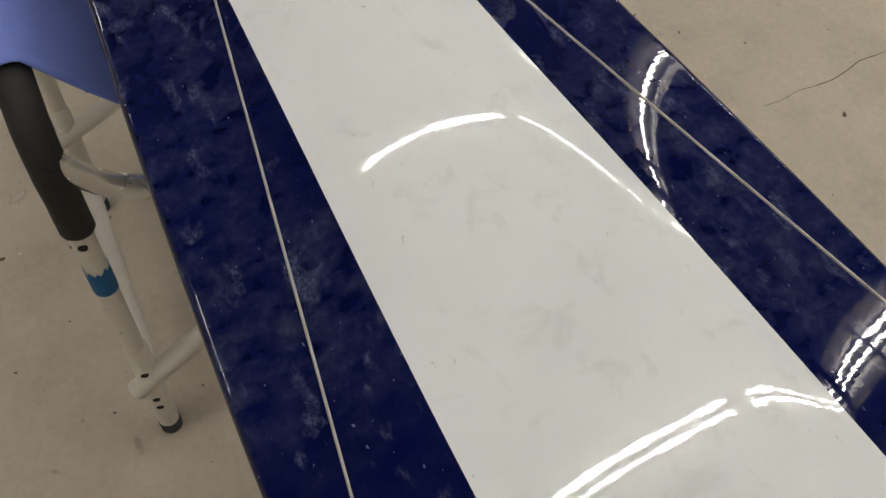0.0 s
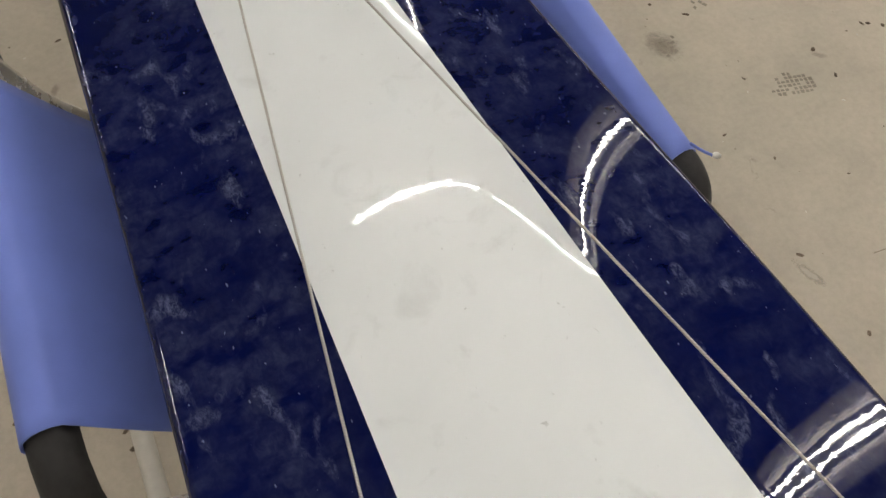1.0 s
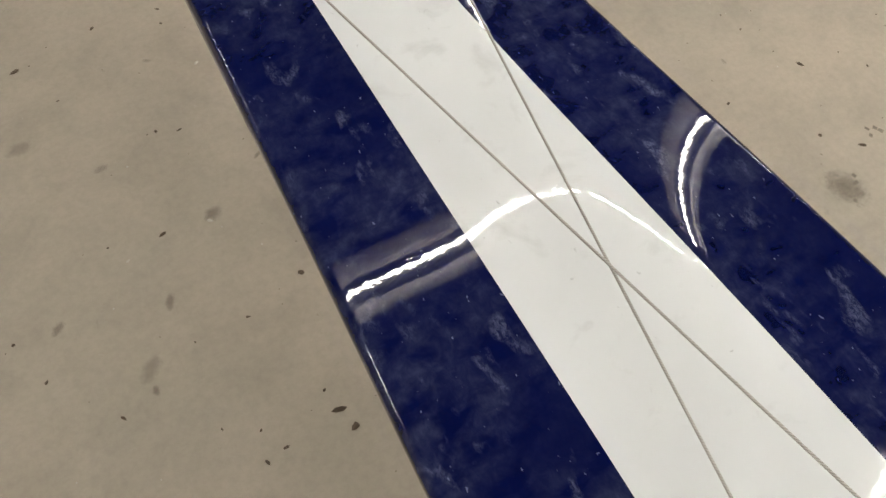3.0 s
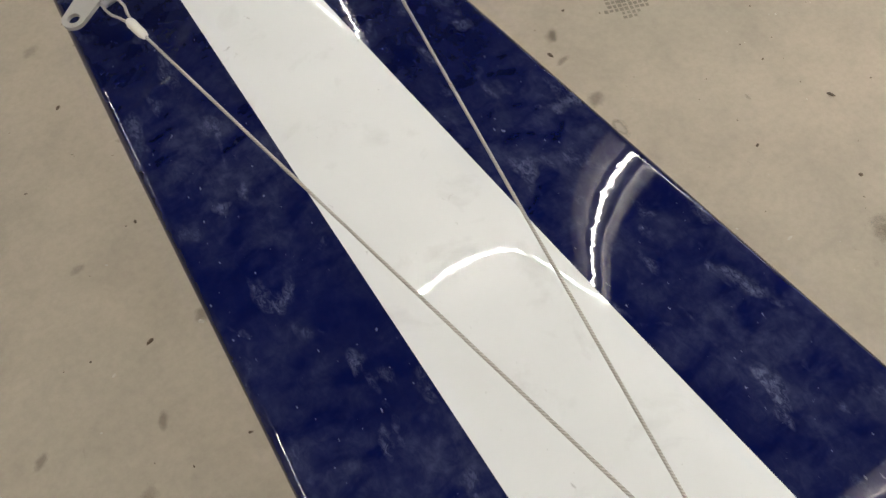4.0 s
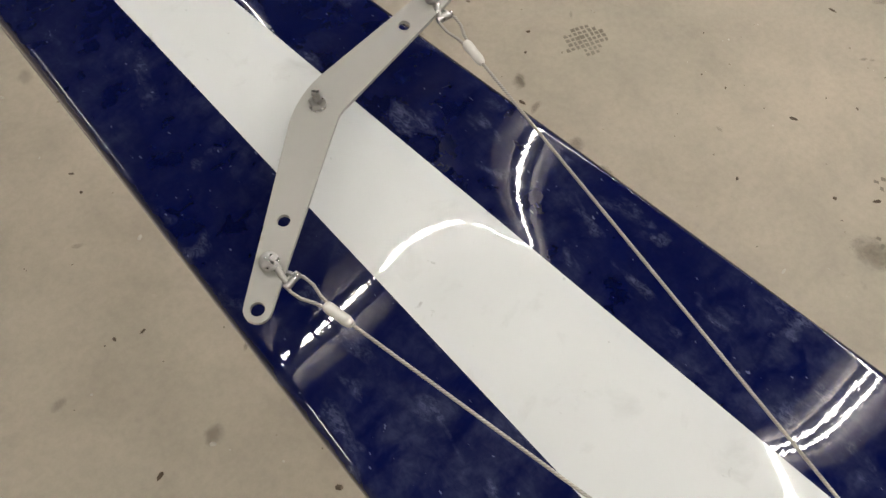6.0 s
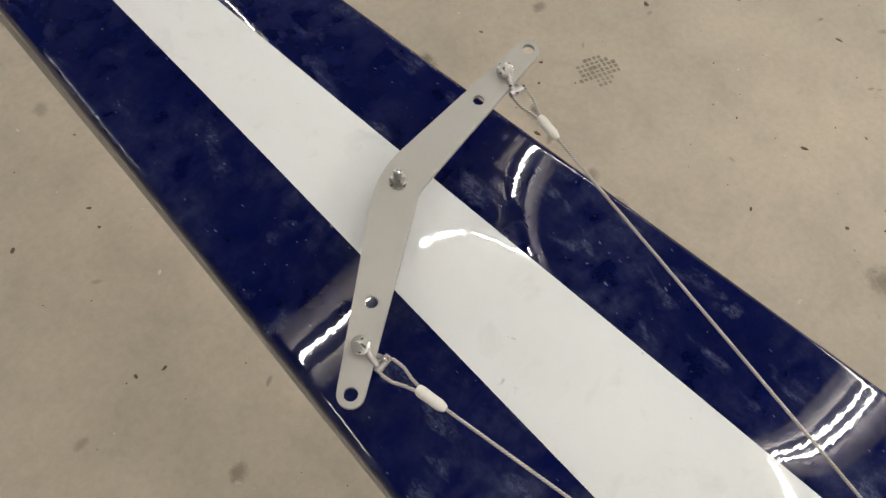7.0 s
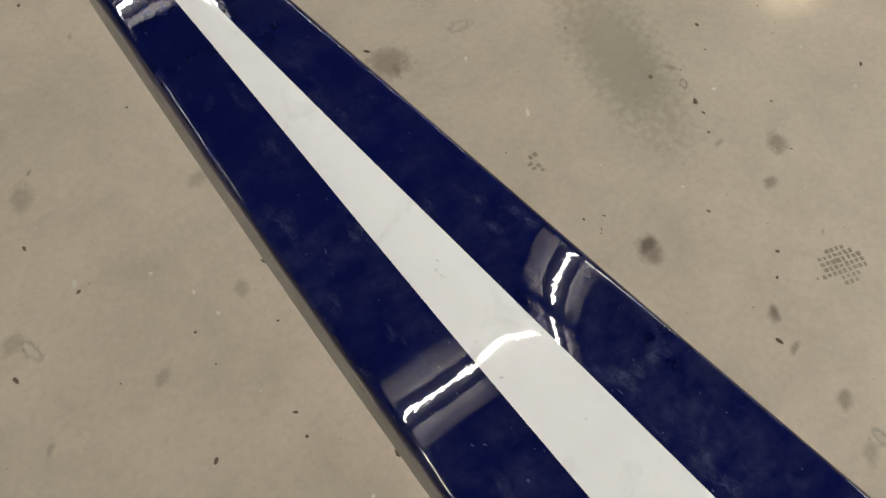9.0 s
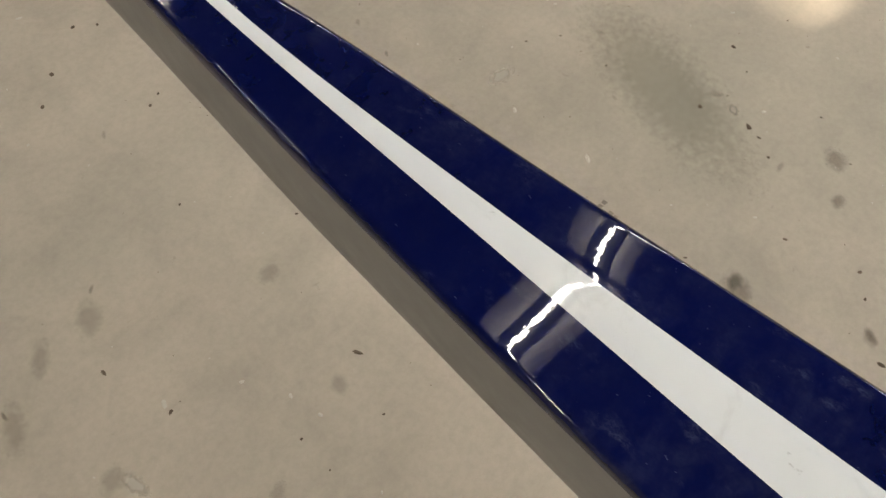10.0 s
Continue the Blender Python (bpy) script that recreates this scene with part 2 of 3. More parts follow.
def tube(bm, points, radius, sides=16, cap=True, wobble=0.0):
    pts = [Vector(p) for p in points]
    radii = radius if isinstance(radius, (list, tuple)) else [radius] * len(pts)
    rings, n = [], None
    for i, p in enumerate(pts):
        d = (pts[min(i + 1, len(pts) - 1)] - pts[max(i - 1, 0)]).normalized()
        if n is None:
            n = d.orthogonal().normalized()
        n = (n - d * n.dot(d)).normalized()
        m = d.cross(n)
        ring = []
        for k in range(sides):
            a = 2 * math.pi * k / sides
            r = radii[i] * (1 + wobble * noise.noise(p * 40 + Vector((k, 0, 0))))
            ring.append(bm.verts.new(p + n * (r * math.cos(a)) + m * (r * math.sin(a))))
        rings.append(ring)
    for a, b in zip(rings, rings[1:]):
        for k in range(sides):
            bm.faces.new((a[k], a[(k + 1) % sides], b[(k + 1) % sides], b[k]))
    if cap:
        bm.faces.new(rings[0][::-1])
        bm.faces.new(rings[-1])
    return bm


def grid(bm, rows, closed=False):
    vs = [[bm.verts.new(p) for p in row] for row in rows]
    for a, b in zip(vs, vs[1:]):
        for k in range(len(a) - 1):
            bm.faces.new((a[k], a[k + 1], b[k + 1], b[k]))
    return vs


# ---- the room ----
FLOOR_X0, FLOOR_X1, FLOOR_Y0, FLOOR_Y1, CEILING = -6.0, 9.0, -6.0, 8.5, 4.575
tagged(part("floor", box(bmesh.new(), FLOOR_X0, FLOOR_X1, FLOOR_Y0, FLOOR_Y1, -0.15, 0), M_FLOOR, smooth=False), "worn beige-grey concrete workshop floor with stains", "floor", kind="structure")
# An unseen opening in the ceiling ahead of the boat, added to let sky light in.
SKY_X0, SKY_X1, SKY_Y0, SKY_Y1 = -1.5, 4.5, 5.55, 7.2
bm = bmesh.new()
for x0, x1, y0, y1 in ((FLOOR_X0 - .2, FLOOR_X1 + .2, FLOOR_Y0 - .2, SKY_Y0), (FLOOR_X0 - .2, FLOOR_X1 + .2, SKY_Y1, FLOOR_Y1 + .2), (FLOOR_X0 - .2, SKY_X0, SKY_Y0, SKY_Y1), (SKY_X1, FLOOR_X1 + .2, SKY_Y0, SKY_Y1)):
    box(bm, x0, x1, y0, y1, CEILING, CEILING + 0.2)
tagged(part("ceiling", bm, M_CEIL, smooth=False), "dark painted workshop ceiling with strip lights and an added opening for sky light", "ceiling", kind="structure")


def wall(name, x0, x1, y0, y1):
    tagged(part(name, box(bmesh.new(), x0, x1, y0, y1, -0.15, CEILING), M_WALL, smooth=False), "plain pale painted workshop wall", "wall", kind="structure")


wall("wall_west", FLOOR_X0 - 0.2, FLOOR_X0, FLOOR_Y0 - 0.2, FLOOR_Y1 + 0.2)
wall("wall_south", FLOOR_X0, FLOOR_X1, FLOOR_Y0 - 0.2, FLOOR_Y0)
wall("wall_north", FLOOR_X0, FLOOR_X1, FLOOR_Y1, FLOOR_Y1 + 0.2)
# The east wall has one window, through which the sun falls on the floor.
WIN_Y0, WIN_Y1, WIN_Z0, WIN_Z1 = 0.651, 1.90, 2.76, 4.093
bm = bmesh.new()
for y0, y1, z0, z1 in ((FLOOR_Y0 - .2, WIN_Y0, -0.15, CEILING), (WIN_Y1, FLOOR_Y1 + .2, -0.15, CEILING), (WIN_Y0, WIN_Y1, -0.15, WIN_Z0), (WIN_Y0, WIN_Y1, WIN_Z1, CEILING)):
    box(bm, FLOOR_X1, FLOOR_X1 + 0.2, y0, y1, z0, z1)
tagged(part("wall_east", bm, M_WALL, smooth=False), "plain pale painted workshop wall with a window", "wall", kind="structure")

# ---- strip lights ----
def strip_light(x0, y, tubes, length=2.44):
    lamp = tagged(empty("strip_light", (x0 + length / 2, y, CEILING)), "white enamelled fluorescent strip light under the ceiling, the leftmost ones added as fill", "ceiling light", "strip lights")
    h = length / 2
    def extrude(prof):
        bm = bmesh.new()
        ends = [[bm.verts.new((x, a, b)) for a, b in prof] for x in (-h, h)]
        for k in range(len(prof)):
            bm.faces.new((ends[0][k], ends[0][(k + 1) % len(prof)], ends[1][(k + 1) % len(prof)], ends[1][k]))
        bm.faces.new(ends[0]), bm.faces.new(ends[1][::-1])
        return bm

    part("channel", extrude([(-0.080, -0.038), (-0.05, -0.002), (0.05, -0.002), (0.080, -0.038), (0.045, -0.044), (-0.045, -0.044)]), M_CHANNEL, lamp, "dark steel lamp channel")
    for k in (-1, 1):
        part("reflector_wing", extrude([(k * 0.082, -0.036), (k * 0.205, -0.098), (k * 0.208, -0.094), (k * 0.084, -0.030)]), M_FIXTURE, lamp, "pale enamelled reflector wing")
    for dy in ((0,) if tubes == 1 else (-0.034, 0.034)):
        t = part("tube", tube(bmesh.new(), [(-h + 0.07, dy, -0.07), (h - 0.07, dy, -0.07)], 0.0088 if tubes == 2 else 0.0100, 10), M_TUBE, lamp, "lit warm-white glass tube")
    return lamp


# Lamps starting at -4.4 are unseen, added to brighten the floor on the left.
# The row at -2.66 is unseen too and continues the spacing.
for y, tubes, starts in ((-2.66, 2, (-4.4, -0.48, 2.04)), (-0.30, 2, (-4.4, -0.48, 2.15, 6.0)), (2.06, 1, (-4.4, -0.48, 2.15, 6.0)), (5.22, 1, (-4.4, -0.48, 2.15, 6.0))):
    for x0 in starts:
        strip_light(x0, y, tubes, {2.15: 3.5, 6.0: 2.9}.get(x0, 2.44))

# ---- the boat ----
Y_AFT, Y_STEM = -1.7, 2.9
# Offsets of the deck lines from the axis, station by station: outer edges and the sides of the white stripe.
STATION_Y = np.array((-1.0, -.7, -.4, -.1, .2, .5, .8, 1.1, 1.4, 1.7, 1.95, 2.2, 2.55, 2.9))
DECK_L = np.array((-0.2344, -0.2330, -0.2191, -0.1977, -0.1806, -0.1600, -0.1418, -0.1210, -0.1033, -0.0828, -0.0630, -0.0385, -0.0130, -0.0050))
DECK_R = np.array((0.2341, 0.2318, 0.2210, 0.2038, 0.1890, 0.1646, 0.1389, 0.1117, 0.0835, 0.0571, 0.0380, 0.0093, 0.0100, 0.0040))
STRIPE_L = np.array((-0.1227, -0.1137, -0.0984, -0.0832, -0.0691, -0.0588, -0.0496, -0.0413, -0.0354, -0.0264, -0.0202, -0.0112, -0.0070, -0.0050))
STRIPE_R = np.array((0.1228, 0.1132, 0.0991, 0.0870, 0.0747, 0.0577, 0.0436, 0.0282, 0.0149, 0.0014, -0.0060, 0.0000, -0.0035, -0.0050))


def fair(y, offsets):
    """A fair curve through the offsets, going on straight past the ends."""
    i = min(max(int(np.searchsorted(STATION_Y, y)) - 1, 0), len(STATION_Y) - 2)
    slopes = np.gradient(offsets, STATION_Y)
    if y < STATION_Y[0]:
        return float(offsets[0] + slopes[0] * (y - STATION_Y[0]))
    h = STATION_Y[i + 1] - STATION_Y[i]
    t = (y - STATION_Y[i]) / h
    return float((2 * t ** 3 - 3 * t ** 2 + 1) * offsets[i] + (t ** 3 - 2 * t ** 2 + t) * h * slopes[i] + (3 * t ** 2 - 2 * t ** 3) * offsets[i + 1] + (t ** 3 - t ** 2) * h * slopes[i + 1])


S_B, S_G, ROLL = 0.155, 0.03, 0.076
# The right side deck: its slope at the rail, and how fast it eases off from the stripe.
R_LIFT = ((-0.3, 0.1, 0.5, 0.8, 1.05, 1.3, 1.6), (0.06, 0.045, 0.045, 0.035, 0.03, 0.035, 0.10))
R_DROP = ((0.1, 0.6, 0.9, 1.1, 1.5), (0.30, 0.27, 0.26, 0.27, 0.16))
R_SOFT = ((-0.4, 0.1, 0.5, 0.78, 0.9, 1.1), (0.55, 0.50, 0.50, 0.40, 0.35, 0.28))


def half_deck(y):
    return max(-fair(y, DECK_L), 0.004)


def wide_side(y):
    return max(fair(y, DECK_R), 0.003)


def half_white(y):
    return max((fair(y, STRIPE_R) - fair(y, STRIPE_L)) / 2, 0.0006)


def middle(y):
    """Where the axis of the white stripe lies."""
    return (fair(y, STRIPE_R) + fair(y, STRIPE_L)) / 2


def sheer(y):
    return 0.878 + 0.002 * (y - 0.45) ** 2 + 0.0085 * max(0.0, y - 0.7) ** 2


def deck_z(x, y):
    """Height of the deck: a crowned stripe rolling off at one side, and side decks that fall away from it."""
    g, w, c = half_deck(y), half_white(y), middle(y)
    a = abs(x - c)
    edge = float(np.interp(y, (-0.5, 0.1, 0.5, 0.7, 1.0, 1.3), (0.25, 0.20, 0.23, 0.19, 0.12, 0.0)))
    reach = min(float(np.interp(y, (-0.5, 0.1, 0.5, 0.9, 1.1), (0.046, 0.058, 0.026, 0.018, 0.008))), 0.75 * w)
    drop = edge * reach / 2.4 if x > c else 0.0
    if a <= w:
        roll_off = drop * max(0.0, 1 - (w - a) / reach) ** 2.4
        return sheer(y) + (w * w - a * a) / (2 * w) * S_B - roll_off
    a -= w
    if x > c:
        wide = max(wide_side(y) - c - w, 1e-4)
        lift = float(np.interp(y, R_LIFT[0], R_LIFT[1])) - ROLL
        soft = wide * float(np.interp(y, R_SOFT[0], R_SOFT[1]))
        return sheer(y) - drop + lift * a - float(np.interp(y, R_DROP[0], R_DROP[1])) * soft * (1 - math.exp(-a / soft))
    wide = max(g + c - w, 1e-4)
    s0 = float(np.interp(y, (0.1, 0.5, 0.72, 1.0, 1.7), (0.155, 0.122, 0.118, 0.145, 0.125)))
    return sheer(y) - s0 * a + (s0 + S_G) * a * a / (2 * wide)


def keel_depth(y):
    return float(np.interp(y, (-1.7, 0.0, 1.0, 1.5, 1.9, 2.3, 2.9), (0.25, 0.24, 0.25, 0.27, 0.235, 0.17, 0.06)))


boat = tagged(empty("rowing_boat", (0, 0, 0.64)), "glossy navy rowing shell with white centre stripe in sling stand", "rowing boat")
boat_shift = Matrix.Translation((0, 0, -0.64))


LEAN = Matrix(((1, 0, 0, 0), (0, 1, 0, 0), (ROLL, 0, 1, 0), (0, 0, 0, 1)))


def boat_part(name, bm, mat, label="", parent=None, lean=False):
    if lean:
        bm.transform(LEAN)
    bm.transform(boat_shift)
    return part(name, bm, mat, parent or boat, label)


STATIONS = np.arange(Y_AFT, Y_STEM + 0.001, 0.02)
Y_TIP = 2.5
bm = bmesh.new()
grid(bm, [[(middle(y) + half_white(y) * u, y, deck_z(middle(y) + half_white(y) * u, y)) for u in np.linspace(-1, 1, 19)] for y in STATIONS if y <= Y_TIP])
boat_part("centre_deck", bm, M_WHITE, "smudged glossy white tapered deck stripe", lean=True)
for side in (-1, 1):
    rows = []
    for y in STATIONS:
        w, g = half_white(y) + side * middle(y), half_deck(y) if side < 0 else wide_side(y)
        if y > Y_TIP:
            w = side * middle(y)
        r = min(0.008, g * 0.4)
        row = [(side * (w + (g - r - w) * u), y, deck_z(side * (w + (g - r - w) * u), y)) for u in np.linspace(0, 1, 22)]
        ze = row[-1][2]
        for k in range(1, 7):
            a = math.pi / 2 * k / 6
            row.append((side * (g - r + r * math.sin(a)), y, ze - r * (1 - math.cos(a)) + 0.0004 * math.sin(a)))
        row.append((side * g, y, ze - r - 0.006))
        row.append((side * (g - 0.003), y, ze - r - 0.0065))
        rows.append(row)
    bm = bmesh.new()
    grid(bm, rows)
    boat_part("side_deck", bm, M_BLUE, "navy blue gloss side deck hazed with dried polish", lean=True)
rows = []
for y in STATIONS:
    d, row = keel_depth(y), []
    for side, g in ((-1, half_deck(y)), (1, wide_side(y))):
        r = min(0.008, g * 0.4)
        top, low = deck_z(side * (g - r), y) - r - 0.0065, deck_z(-(half_deck(y) - 0.008), y) - 0.0125 - d
        row += [(side * (g - 0.0015) * math.sin(a), y, top + (low - top) * math.cos(a)) for a in (np.linspace(math.pi / 2, 0, 17) if side < 0 else np.linspace(0, math.pi / 2, 17)[1:])]
    rows.append(row)
bm = bmesh.new()
vs = grid(bm, rows)
bm.faces.new(vs[0]), bm.faces.new(vs[-1][::-1])
boat_part("hull", bm, M_HULL, "pale grey rounded hull shell", lean=True)

# ---- rudder yoke and cables ----
YC = Vector((-0.005, 0.9405, 0.9205))
A_LEFT, A_RIGHT = radians(180 + 35.6), radians(6.0)
TILT = Matrix.Translation(YC) @ Matrix.Rotation(radians(-4.4), 4, "Y")


def yoke_outline():
    """The plate's outline round its bent centre line, counter-clockwise."""
    dl, dr = Vector((math.cos(A_LEFT), math.sin(A_LEFT))), Vector((math.cos(A_RIGHT), math.sin(A_RIGHT)))
    nl, nr = Vector((-dl.y, dl.x)), Vector((-dr.y, dr.x))
    wide, tip, reach = 0.0155, 0.0089, 0.1500
    out = []
    base = math.atan2(-nl.y, -nl.x)
    fore = (nr - nl).normalized()
    for k in range(11):
        a = -math.pi / 2 + math.pi * k / 10
        c = dr * reach + dr * (tip * math.cos(a)) + nr * (tip * math.sin(a))
        out.append(c)
    crown = fore * (wide / max(0.2, fore.dot(nr)))
    p, q = dr * 0.018 + nr * wide, dl * 0.018 - nl * wide
    for k in range(7):
        s = k / 6
        out.append((1 - s) ** 2 * p + 2 * s * (1 - s) * crown + s * s * q)
    for k in range(11):
        a = -math.pi / 2 + math.pi * k / 10
        out.append(dl * reach + dl * (tip * math.cos(a)) + nl * (tip * math.sin(a)))
    p, q = dl * 0.012 + nl * wide, dr * 0.012 - nr * wide
    inner = -fore * (wide / max(0.2, fore.dot(nr)))
    for k in range(5):
        s = k / 4
        out.append((1 - s) ** 2 * p + 2 * s * (1 - s) * inner + s * s * q)
    return out


def on_yoke(angle, dist, z=0.0):
    return TILT @ Vector((dist * math.cos(angle), dist * math.sin(angle), z))


HOLES = [(a, d, r) for a in (A_LEFT, A_RIGHT) for d, r in ((0.0893, 0.0043), (0.1500, 0.0046))]
bm = bmesh.new()
outline = yoke_outline()
half = 0.0016
for z in (half, -half):
    loops = [[bm.verts.new((p.x, p.y, z)) for p in outline]]
    for a, d, r in HOLES:
        c = Vector((d * math.cos(a), d * math.sin(a)))
        loops.append([bm.verts.new((c.x + r * math.cos(t), c.y + r * math.sin(t), z)) for t in np.linspace(0, 2 * math.pi, 20, endpoint=False)])
    edges = [bm.edges.new((l[k], l[(k + 1) % len(l)])) for l in loops for k in range(len(l))]
    bmesh.ops.triangle_fill(bm, use_beauty=True, use_dissolve=False, edges=edges)
    if z > 0:
        top = loops
    else:
        for a, b in zip(top, loops):
            for k in range(len(a)):
                j = (k + 1) % len(a)
                bm.faces.new((a[k], a[j], b[j], b[k]))
bm.transform(TILT)
yoke = boat_part("rudder_yoke", bm, M_YOKE, "bent flat grey metal rudder yoke with drilled arms")


def yoke_part(name, bm, mat, label=""):
    return boat_part(name, bm, mat, label, yoke)


bm = bmesh.new()
foot_z = deck_z(YC.x, YC.y) - 0.004
tube(bm, [(YC.x, YC.y, foot_z + (YC.z - 0.0016 - foot_z) * k) for k in (0, 0.1, 0.3, 0.7, 1.0)], [0.0080, 0.0066, 0.0060, 0.0060, 0.0060], 24)
yoke_part("rudder_boss", bm, M_WHITE, "white rudder post boss")
bm = bmesh.new()
tube(bm, [(0, 0, half), (0, 0, half + 0.0012)], 0.0062, 24)
bm.transform(TILT)
yoke_part("washer", bm, M_CHROME)


def hexagon(bm, r, z0, z1, bore=0.0, twist=0.3):
    rings = []
    for z, k in ((z0, 1.0), (z1 - 0.0006, 1.0), (z1, 0.9)):
        rings.append([bm.verts.new((r * k * math.cos(a + twist), r * k * math.sin(a + twist), z)) for a in np.linspace(0, 2 * math.pi, 6, endpoint=False)])
    for a, b in zip(rings, rings[1:]):
        for j in range(6):
            bm.faces.new((a[j], a[(j + 1) % 6], b[(j + 1) % 6], b[j]))
    bm.faces.new(rings[0][::-1]), bm.faces.new(rings[-1])


bm = bmesh.new()
hexagon(bm, 0.0058, half + 0.0012, half + 0.0062)
bm.transform(TILT)
yoke_part("lock_nut", bm, M_CHROME, "stainless hexagon lock nut")
bm = bmesh.new()
tube(bm, [(0, 0, half + 0.006), *[(0, 0, half + 0.006 + 0.0006 * k) for k in range(1, 16)], (0, 0, half + 0.0155)], [0.0028 - 0.0003 * (k % 2) for k in range(17)], 14)
bm.transform(TILT)
yoke_part("stud", bm, M_CHROME, "threaded stainless stud end")


def pin_and_shackle(angle, toward):
    """The clevis pin through an arm, and the twisted link from it to the cable's eye."""
    p = on_yoke(angle, 0.120)
    up = (TILT.to_3x3() @ Vector((0, 0, 1))).normalized()
    bm = bmesh.new()
    tube(bm, [p - up * 0.009, p + up * 0.005], 0.0028, 14)
    tube(bm, [p + up * 0.0045, p + up * 0.0052, p + up * 0.0078, p + up * 0.0085], [0.0055, 0.0062, 0.0062, 0.0052], 24)
    tube(bm, [p - up * 0.0095, p - up * 0.0065], 0.005, 16)
    yoke_part("clevis_pin", bm, M_CHROME, "stainless clevis pin with round head")
    d = (Vector(toward) - p).normalized()
    s = d.cross(up).normalized()
    bm = bmesh.new()
    for k in (1, -1):
        a = p + up * (0.0035 * k)
        c = p + d * 0.017
        tube(bm, [a - d * 0.001, a + d * 0.006, a * 0.45 + c * 0.55 + s * 0.0016 * k, c + s * (0.0036 * k)], [0.0026, 0.0027, 0.0022, 0.0022], 10)
    tube(bm, [p + d * 0.017 - s * 0.0062, p + d * 0.017 + s * 0.0062], 0.0026, 12)
    for k in (1, -1):
        tube(bm, [p + up * (0.0035 * k) - up * 0.0012, p + up * (0.0035 * k) + up * 0.0012], 0.0052, 18)
    yoke_part("shackle", bm, M_CHROME, "small stainless twisted shackle")
    return p + d * 0.017, d, s


def rudder_cable(angle, end):
    start, d, s = pin_and_shackle(angle, end)
    end = Vector(end)
    cable_r = 0.0011
    eye0, ferrule0, ferrule1 = start, start + d * 0.026, start + d * 0.048
    bm = bmesh.new()
    pts = [ferrule1 + (end - ferrule1) * k / 40 for k in range(41)]
    tube(bm, pts, cable_r, 10)
    cable = boat_part("rudder_cable", bm, M_CABLE, "pale coated wire rudder cable crossing the deck")
    for k in (1, -1):
        bm = bmesh.new()
        tube(bm, [eye0 - d * 0.003 * (1 if k > 0 else 1), eye0 - d * 0.002 + s * 0.004 * k, eye0 + d * 0.004 + s * 0.0062 * k, eye0 + d * 0.012 + s * 0.0058 * k, eye0 + d * 0.02 + s * 0.003 * k, ferrule0 + s * 0.0012 * k + d * 0.003], cable_r, 10)
        boat_part("eye_strand", bm, M_CABLE, "", cable)
    bm = bmesh.new()
    prof = [(0, 0.0024), (0.0015, 0.0034), (0.004, 0.0038), (0.010, 0.0035), (0.017, 0.0036), (0.0205, 0.0028), (0.022, 0.0018)]
    tube(bm, [ferrule0 + d * a for a, _ in prof], [r for _, r in prof], 14, wobble=0.12)
    boat_part("ferrule", bm, M_FERRULE, "white crimped ferrule sleeve", cable)


rudder_cable(A_LEFT, (0.2456, -1.12, 0.8946))
rudder_cable(A_RIGHT, (-0.2512, -1.12, 0.846))

# ---- the sling stand ----
stand = tagged(empty("boat_sling_stand", (0, -0.04, 0)), "folding tubular boat stand with blue fabric sling and black foam sleeves", "boat stand")
stand_shift = Matrix.Translation((0, 0.04, 0))
BAR_Z, LEG_R = 0.782, 0.0145


def bar_x(side, y):
    """Distance of a top bar from the axis; the two bars stand slightly askew."""
    return 0.289 - 0.041 * y if side < 0 else 0.268 + 0.07 * y


def stand_part(name, bm, mat, label="", parent=None):
    bm.transform(stand_shift)
    return part(name, bm, mat, parent or stand, label)


